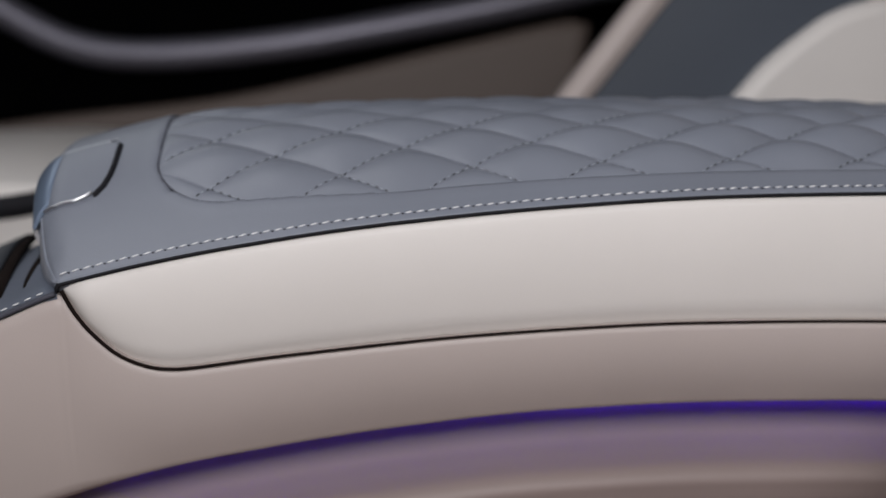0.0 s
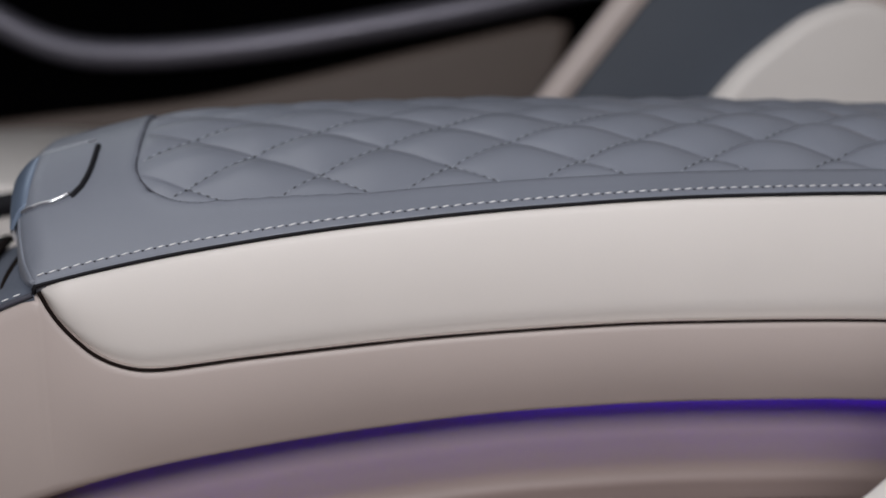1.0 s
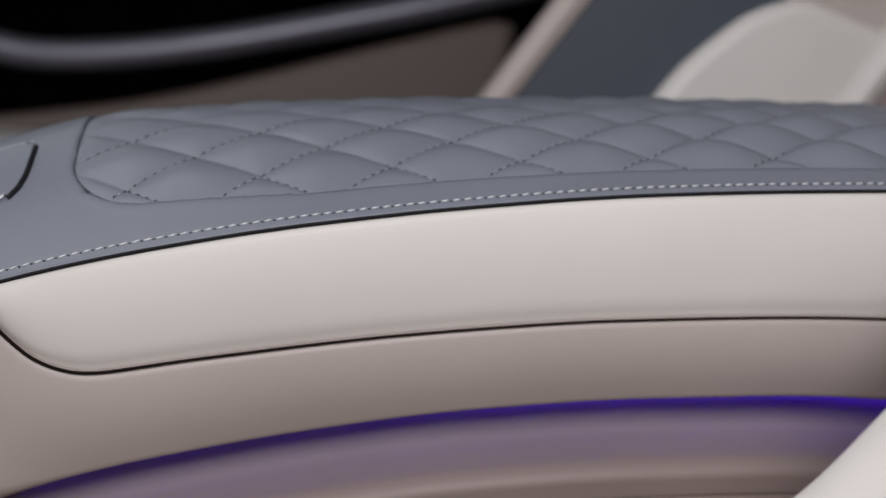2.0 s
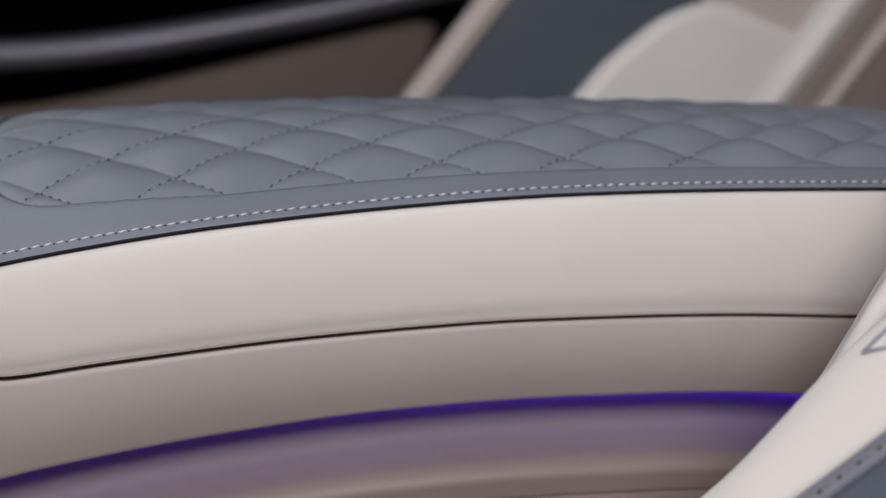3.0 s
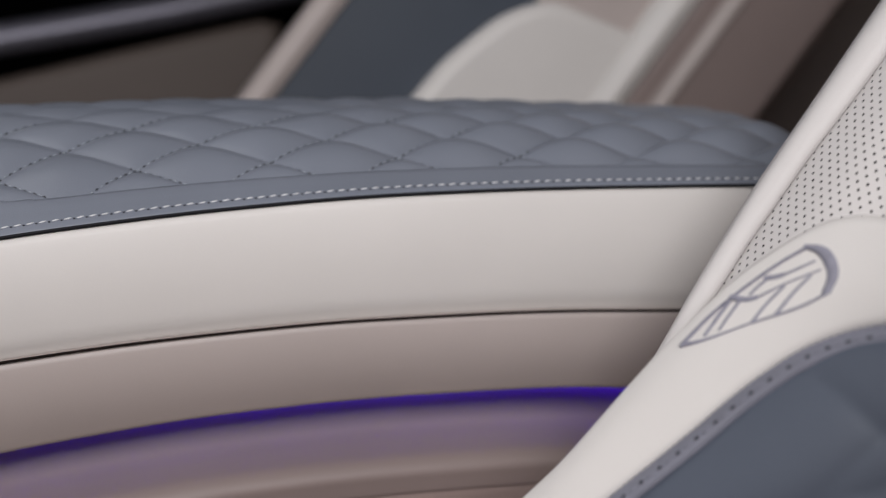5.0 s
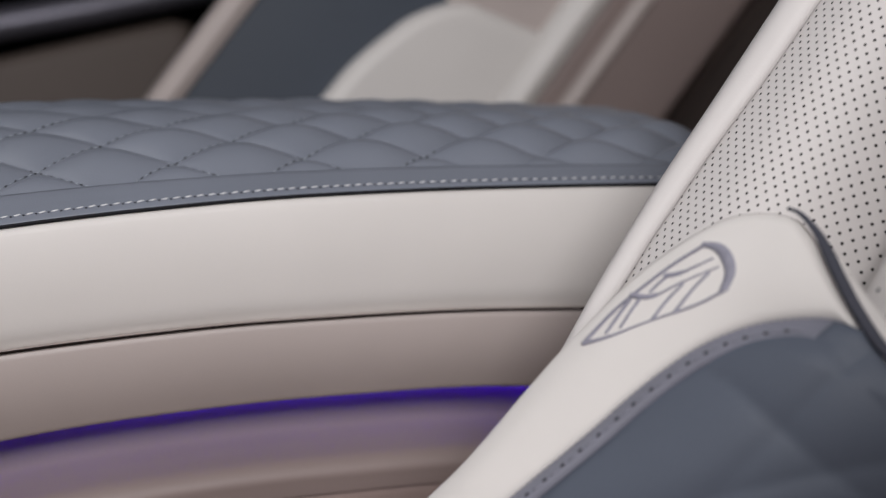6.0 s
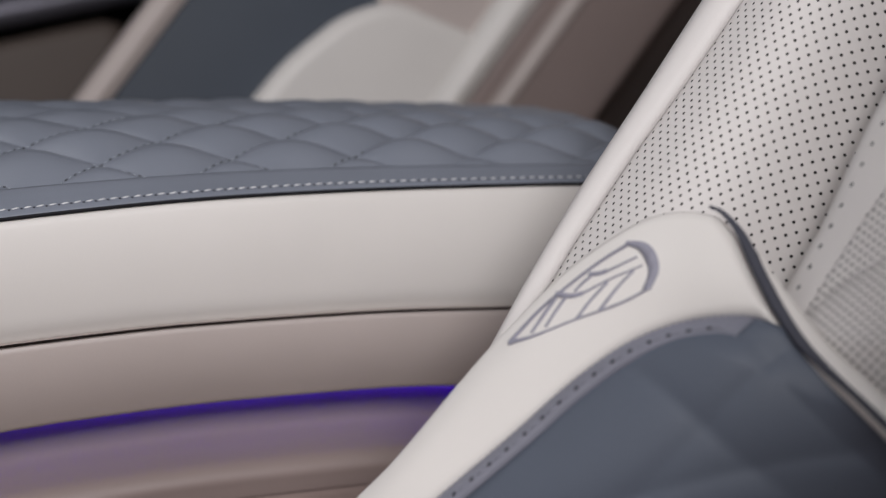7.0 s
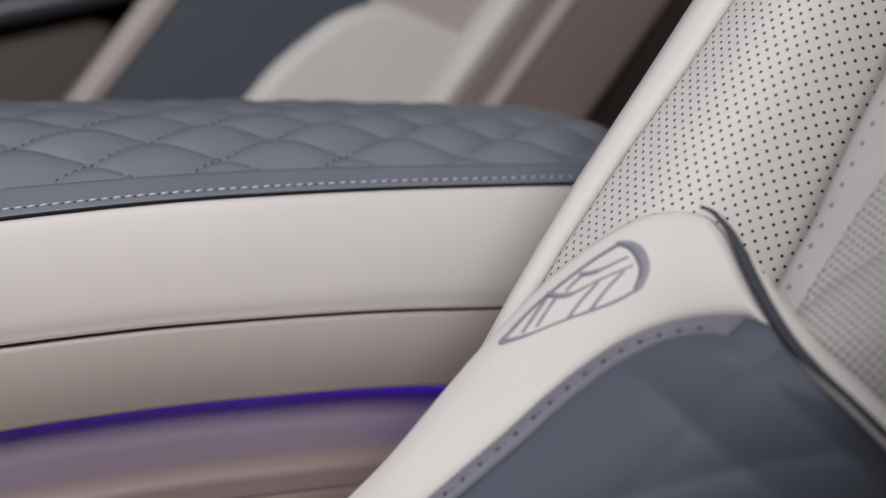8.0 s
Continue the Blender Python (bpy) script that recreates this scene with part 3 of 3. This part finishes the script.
FOLDS = (((0.1587, -0.0064), (0.1072, -0.0327)), ((0.1134, 0.0059), (0.0936, -0.0383)), ((0.1232, -0.0230), (0.1485, -0.0331)), ((0.1290, -0.0012), (0.1678, -0.0252)))
grid = []
for k in np.linspace(0, 1, 90):
    row = []
    for (a0, b0), (a1, b1) in zip(ARC, RIGHT):
        width = math.hypot(a1 - a0, b1 - b0)
        s = k * width
        puff = 0.010 * math.sin(math.pi * min(1, k)) * min(1, width / 0.08)
        w = WING - 0.0012 + puff - 0.002 * max(0, 1 - s / 0.0035) ** 2
        u, v = a0 + (a1 - a0) * k, b0 + (b1 - b0) * k
        for (p0, q0), (p1, q1) in FOLDS:
            far = ((p1 - p0) * (v - q0) - (q1 - q0) * (u - p0)) / math.hypot(p1 - p0, q1 - q0)
            w -= 0.0019 * math.exp(-abs(far + 0.002 * math.sin(60 * u)) / 0.007) * min(1, s / 0.02) * min(1, (width - s) / 0.02)
        turn = max(0.0, 0.02 - v + 0.35 * (u - 0.06))
        w -= 7.0 * turn ** 2 * (3 * k * k - 2 * k ** 3) * (1 - k ** 6)
        row.append(on_seat(u, v, w))
    grid.append(row)
under(part("slate_insert", sheet(grid, depth=0.05, way=BACK), BLUE, None, "quilted slate blue leather insert"), seat)
edge = [(0.0661, 0.0593), (0.0713, 0.0576), (0.0799, 0.0516), (0.0873, 0.0445), (0.0950, 0.0367), (0.1059, 0.0263), (0.1182, 0.0160), (0.1309, 0.0078), (0.1425, 0.0011), (0.158, -0.0085), (0.180, -0.0235), (0.205, -0.05)]
pipe = [on_seat(u, v, WING - 0.001) for u, v in curve(edge, 90)]
under(part("piping", tube(pipe, [0.0005 + 0.0014 * min(1, i / 14) - 0.0009 * min(1, max(0, i - 34) / 12) for i in range(90)], 10), PIPING, None, "dark grey piping along the bolster"), seat)
# rolled cream edge behind the piping
roll = [on_seat(u + 0.0010, v + 0.0010, WING - 0.0060) for u, v in curve(edge[3:], 80)]
under(part("edge_welt", tube(roll, [0.0006 + 0.0040 * min(1, i / 20) for i in range(80)], 12), CREAM, None, "rolled cream leather edge behind the piping"), seat)

# ---- sewn badge: plain outline and bars ----
badge = tagged(new("badge"), "grey embroidered shield-shaped outline on the cream bolster", "emblem")
badge.location = on_seat(0.044, 0.02, WING)


def ribbon(points, widths, n=24, rise=0.0007):
    c = curve(points, n)
    ws = np.interp(np.linspace(0, 1, n), np.linspace(0, 1, len(widths)), widths)
    d = np.gradient(c, axis=0)
    d /= np.linalg.norm(d, axis=1)[:, None]
    nrm = np.stack([-d[:, 1], d[:, 0]], 1)
    g = []
    for e, w in ((-1, -0.0012), (-0.8, rise * 0.8), (0, rise), (0.8, rise * 0.8), (1, -0.0012)):
        g.append([on_seat(*(c[i] + nrm[i] * ws[i] / 2 * e), wing_w(0, 0) + w) for i in range(n)])
    return sheet(g)


for name, pts, ws in (
        ("outline", [(0.0271, 0.0016), (0.0311, 0.0150), (0.0371, 0.0267), (0.0427, 0.0354), (0.0485, 0.0422)], (0.0012, 0.0006, 0.0006, 0.0008)),
        ("outline", [(0.0476, 0.0424), (0.0535, 0.0416), (0.0588, 0.0378), (0.0626, 0.0327), (0.0636, 0.0263)], (0.0014, 0.0036, 0.0042, 0.0040, 0.0030)),
        ("outline", [(0.0639, 0.0265), (0.0573, 0.0203), (0.0453, 0.0126), (0.0347, 0.0052), (0.0271, 0.0016)], (0.0009, 0.0009, 0.0010, 0.0018)),
        ("bar", [(0.0331, 0.0061), (0.0336, 0.0127), (0.0341, 0.0199)], (0.0010, 0.0010)),
        ("bar", [(0.0369, 0.0088), (0.0371, 0.0146), (0.0376, 0.0203)], (0.0010, 0.0010)),
        ("bar", [(0.0335, 0.0213), (0.0393, 0.0211), (0.0428, 0.0224)], (0.0022, 0.0020)),
        ("bar", [(0.0424, 0.0219), (0.0490, 0.0282), (0.0577, 0.0347)], (0.0010, 0.0007)),
        ("bar", [(0.0460, 0.0132), (0.0471, 0.0203), (0.0492, 0.0274)], (0.0012, 0.0012)),
        ("bar", [(0.0520, 0.0171), (0.0535, 0.0254), (0.0556, 0.0324)], (0.0012, 0.0012)),
        ("bar", [(0.0411, 0.0296), (0.0440, 0.0302), (0.0469, 0.0315)], (0.0018, 0.0018)),
        ("bar", [(0.0469, 0.0315), (0.0504, 0.0344), (0.0541, 0.0376)], (0.0010, 0.0007)),
        ("bar", [(0.0396, 0.0228), (0.0408, 0.0265), (0.0426, 0.0299)], (0.0007, 0.0007)),
):
    under(part(name, ribbon(pts, ws), LILAC), badge)

# ---- lid front: end face and release button ----
def nose_z(x, y):
    return float(top_z(x, y)) - 0.007 * min(1, (y - NEAR) / 0.018, (2 * MID - NEAR - y) / 0.018) * float(np.clip(1 - (x - front_x(y)) / 0.012, 0, 1)) ** 2.5


fy = np.linspace(NEAR + 0.0012, 2 * MID - NEAR - 0.0012, 90)
grid = []
for k in np.linspace(0, 1, 14):
    row = []
    for y in fy:
        x0 = float(front_x(y))
        z0 = nose_z(x0, y)
        row.append((x0 - 0.0006 + 0.004 * k ** 1.5 - 0.002 * math.sin(math.pi * k), y, z0 + (-0.062 - z0) * k + 0.0238 * k * abs((y - MID) / HALF) ** 6))
    grid.append(row)
under(part("end_face", sheet(grid, depth=0.0015, way=(1, 0, 0)), GREY, None, "grey leather front end of the lid"), armrest)


B_FAR = 0.067


def button_near(x):
    return float(np.interp(x, (-0.1173, -0.1092, -0.1018, -0.0972, -0.0939, -0.0909, -0.0893, -0.0885, -0.0882), (0.0292, 0.0233, 0.0219, 0.0230, 0.0248, 0.0290, 0.0347, 0.0407, 0.0500)))


bx = np.concatenate([np.linspace(-0.1140, -0.096, 24), np.linspace(-0.0955, -0.0882, 30)])
button = []
for x in bx:
    y0 = button_near(x)
    row = []
    for k in np.linspace(0, 1, 60):
        y = y0 + (B_FAR - 1.0 * max(0, x + 0.0935) - y0) * k
        x1 = max(x, float(front_x(y)) - 0.0016)
        row.append((x1, y, nose_z(x1, y) + 0.0016))
    button.append(row)
press = under(part("release_button", sheet(button, depth=0.003, way=(0, 0, -1)), GREY, None, "grey release button with a chrome rim"), armrest)
rim = [(x, button_near(x) - 0.0006, nose_z(max(x, float(front_x(button_near(x)))), button_near(x)) + 0.0019) for x in np.linspace(-0.1150, -0.0945, 30)]
under(part("rim", tube(rim, 0.0007), CHROME, None, "bright chrome lower rim"), press)
far = [(x, B_FAR + 0.0005 - 1.0 * max(0, x + 0.0935), nose_z(max(x, -0.1185), B_FAR) + 0.0014) for x in np.linspace(-0.1170, -0.0884, 20)]
under(part("rim", tube(far, 0.0004), CHROME, None, "bright chrome upper rim"), press)
# black tube that puts the gap's shade along the button's back edge
slot = [(x + 0.0009, button_near(x) - 0.0002, nose_z(x, button_near(x)) + 0.0006) for x in np.linspace(-0.0948, -0.0882, 30)]
slot += [(-0.0873, y, nose_z(-0.0873, y) + 0.0005) for y in np.linspace(0.0515, 0.061, 5)]
under(part("slot", tube(slot, 0.0013), WELT, None, "black tube drawn as the dark gap behind the button"), press)
def facet_at(y, k):
    x1 = float(front_x(y)) - 0.0042
    return (-0.1136 + k * (x1 + 0.1136), y, nose_z(-0.1136, y) + 0.0014 - 0.0100 * k ** 1.7)


facet = [[facet_at(y, k) for k in np.linspace(0, 1, 12)] for y in np.linspace(0.0292, B_FAR, 24)]
under(part("button_facet", sheet(facet, depth=0.002, way=(0.3, 0, -1)), STEEL, None, "blue-grey metal facet"), press)
front = []
for y in np.linspace(0.0292, B_FAR, 24):
    x, _, z = facet_at(y, 1)
    front.append([(x + 0.0045 * k ** 1.5, y, z - 0.010 * k) for k in np.linspace(0, 1, 6)])
under(part("button_front", sheet(front, depth=0.002, way=(1, 0, -0.4)), CHROME, None, "bright metal front of the button"), press)

# ---- forward deck of the console ----
def deck_up(y):
    return 0.0040 * (1 - math.exp(-(y - NEAR) / 0.004)) + 0.012 * (1 - ((y - MID) / HALF) ** 2)


xs = np.linspace(-0.40, -0.1160, 70)
grid = []
for y in np.concatenate([np.linspace(NEAR + 0.0015, 0.0, 12), np.linspace(0.004, 0.212, 30)]):
    up = deck_up(y)
    reach = [x + 0.0135 * max(0, 1 - (y - NEAR) / 0.055) ** 2 * max(0, 1 - (-0.1160 - x) / 0.05) for x in xs]
    grid.append([(x, y, float(body_top(min(x, -0.106))) + up - 0.0010) for x in reach])
# the deck takes the darker slate leather; its shade is in the colour
deck = under(part("deck", sheet(grid, depth=0.002, way=(0, 0, -1)), BLUE, None, "grey leather console deck, coloured darker for shade"), console)
# the larger black sheet stands for the shaded gap round the cover
for name, mat, y0, y1, x1, lift, label in (("tray_frame", GAP, 0.003, 0.17, -0.1290, 0.0004, "black sheet drawn as the dark gap round the sliding cover"),
                                           ("tray_cover", TRAY, 0.010, 0.16, -0.1350, 0.0016, "dark grey sliding cover")):
    tray = []
    for y in np.linspace(y0, y1, 18):
        tray.append([(x - 0.10 * (y - 0.004), y, float(body_top(x)) + deck_up(y) - 0.001 + lift) for x in np.linspace(-0.30, x1, 24)])
    under(part(name, sheet(tray, depth=0.003, way=(0, 0, -1)), mat, None, label), deck)
# solid black tube on the deck in place of a shaded gap
slit = [(-0.1225 + 0.004 * math.exp(-(y - 0.0) / 0.02), y, float(body_top(-0.1225)) + deck_up(y) - 0.0012) for y in np.linspace(0.0, 0.19, 40)]
under(part("deck_gap_line", tube(slit, 0.0016), GAP, None, "black tube drawn as the dark gap before the lid"), console)
ex = np.linspace(-0.30, -0.104, 50)
under(part("deck_welt", tube([(x, NEAR + 0.0005, float(body_top(x)) + 0.0002) for x in ex], 0.0011), PIPING, None, "thin dark piping"), console)

# ---- sewing ----
PALE = stitch_mesh(0.0037, 0.00085, 0.0007)
PALE.materials.append(THREAD)
DARK = stitch_mesh(0.0011, 0.0012, 0.0007)
DARK.materials.append(DARKTHREAD)
seam_y = NEAR + 0.0028
for i in range(106):
    x = -0.1025 + 0.0048 * i
    a, b = (x, seam_y - 0.0004, float(top_z(x, seam_y - 0.0004)) + 0.0003), (x + 0.0034, seam_y + 0.0006, float(top_z(x + 0.0034, seam_y)) + 0.0003)
    lay(PALE, a, b, armrest)
    x += 0.0041
    lay(DARK, (x - 0.0003, seam_y - 0.0003, float(top_z(x, seam_y)) - 0.0001), (x + 0.0003, seam_y - 0.0003, float(top_z(x, seam_y)) - 0.0001), armrest, "stitch_hole")
for i in range(30):
    x = -0.1085 - 0.0048 * i
    z = float(body_top(x)) + 0.0022
    z2 = float(body_top(x - 0.0034)) + 0.0022
    lay(PALE, (x, seam_y - 0.001, z), (x - 0.0034, seam_y - 0.001, z2), console)


def joined(items, length, width, height):
    """Many tiny stitches as one mesh."""
    bm = bmesh.new()
    for a, b in items:
        a, b = Vector(a), Vector(b)
        d = (b - a).normalized()
        s = d.cross(Vector((0, -0.4, 0.9))).normalized() * width
        n = s.cross(d).normalized() * height
        m = (a + b) / 2
        h = d * length / 2
        ring = [bm.verts.new(m + q) for q in (-h, s * 0.8 + n * 0.5, h, -s * 0.8 + n * 0.5)]
        top = bm.verts.new(m + n * 1.3)
        low = bm.verts.new(m - n)
        for k in range(4):
            bm.faces.new((ring[k], ring[(k + 1) % 4], top))
            bm.faces.new((ring[(k + 1) % 4], ring[k], low))
    return bm


light, dark = [], []
for sign in (1, -1):
    for line_no in range(-6, 14):
        # places along one sewn line of the diamond pattern
        for step in range(90):
            y = 0.0012 + step * 0.00125
            b0 = 0.0
            x = NODE_X + PITCH_Q * line_no
            for _ in range(3):
                b0 = (y - node_y(x)) / CROSS_Q
                x = NODE_X + PITCH_Q * (line_no + sign * b0)
            if sign < 0 and y > 0.016:
                continue
            if panel_inside(np.array([x]), np.array([y]))[0] < 0.0012 or y > 0.06 or x > 0.24:
                continue
            dx = sign * PITCH_Q / CROSS_Q * 0.00125
            z0, z1 = float(quilt_z(x, y)), float(quilt_z(x + dx * 0.55, y + 0.0007))
            item = ((x, y, z0 + 0.0003), (x + dx * 0.55, y + 0.0007, z1 + 0.0003))
            (dark if step % 2 else light).append(item)
under(part("quilt_stitching", joined(dark, 0.0022, 0.00058, 0.0005), DARKTHREAD, None, "dark stitching of the diamonds", "stuff"), quilt)
under(part("quilt_thread", joined(light, 0.0019, 0.00036, 0.0005), GREYTHREAD, None, "grey thread of the diamonds", "stuff"), quilt)

# seams of the lower bolster: punched dashes below the arched seam, fine thread on it
HOLE = stitch_mesh(0.0021, 0.0012, 0.0010)
HOLE.materials.append(DARKTHREAD)
FINE_T = stitch_mesh(0.0015, 0.0009, 0.0006)
FINE_T.materials.append(LILAC)
SEWN = stitch_mesh(0.0040, 0.0012, 0.0008)
SEWN.materials.append(BAND)
arc = curve([tuple(a) for a in ARC[::6]], 400)
arc_len = np.concatenate([[0], np.cumsum(np.linalg.norm(np.diff(arc, axis=0), axis=1))])


def along(s, off):
    u, v = np.interp(s, arc_len, arc[:, 0]), np.interp(s, arc_len, arc[:, 1])
    u2, v2 = np.interp(s + 0.0006, arc_len, arc[:, 0]), np.interp(s + 0.0006, arc_len, arc[:, 1])
    d = np.array([u2 - u, v2 - v])
    d /= max(1e-9, np.linalg.norm(d))
    return u + d[1] * off, v - d[0] * off


s = 0.02
while s < arc_len[-1] - 0.019:
    rise = WING + 0.0034
    lay(HOLE, on_seat(*along(s, 0.0064), rise), on_seat(*along(s + 0.002, 0.0064), rise), seat, "stitch_hole")
    lay(SEWN, on_seat(*along(s + 0.0028, 0.0064), rise - 0.0002), on_seat(*along(s + 0.0060, 0.0064), rise - 0.0002), seat)
    s += 0.0068
s = 0.02
while s < arc_len[-1] - 0.006:
    a, b = along(s, 0.0006), along(s + 0.0016, 0.0006)
    lay(FINE_T, on_seat(*a, WING - 0.0004), on_seat(*b, WING - 0.0004), seat)
    s += 0.0021

# larger stitches on the pad's smooth strip, with pin holes between
PIN = stitch_mesh(0.0008, 0.0008, 0.0006)
PIN.materials.append(DARKTHREAD)
for v in np.arange(-0.06, 0.40, 0.0076):
    u = float(np.interp(v, (0.042, 0.066, 0.104, 0.42), (0.1003, 0.0989, 0.0969, 0.082)))
    w = pad_w(u - pad_edge(v), v)
    lay(HOLE, on_seat(u, v, w), on_seat(u + 0.0004, v + 0.002, w), seat, "stitch_hole")
    lay(PIN, on_seat(u + 0.0035, v - 0.001, w + 0.0008), on_seat(u + 0.0036, v - 0.0004, w + 0.0008), seat, "stitch_hole")
band = []
for off, w in ((0.0004, -0.0016), (0.0012, 0.0006), (0.003, 0.0015), (0.0060, 0.0029), (0.0082, 0.0035), (0.0095, 0.0012)):
    band.append([on_seat(*along(t, off), WING + w) for t in np.linspace(0.0, arc_len[-1] - 0.008, 140)])
under(part("seam_band", sheet(band), BAND, None, "paler grey sewn band along the seam"), seat)
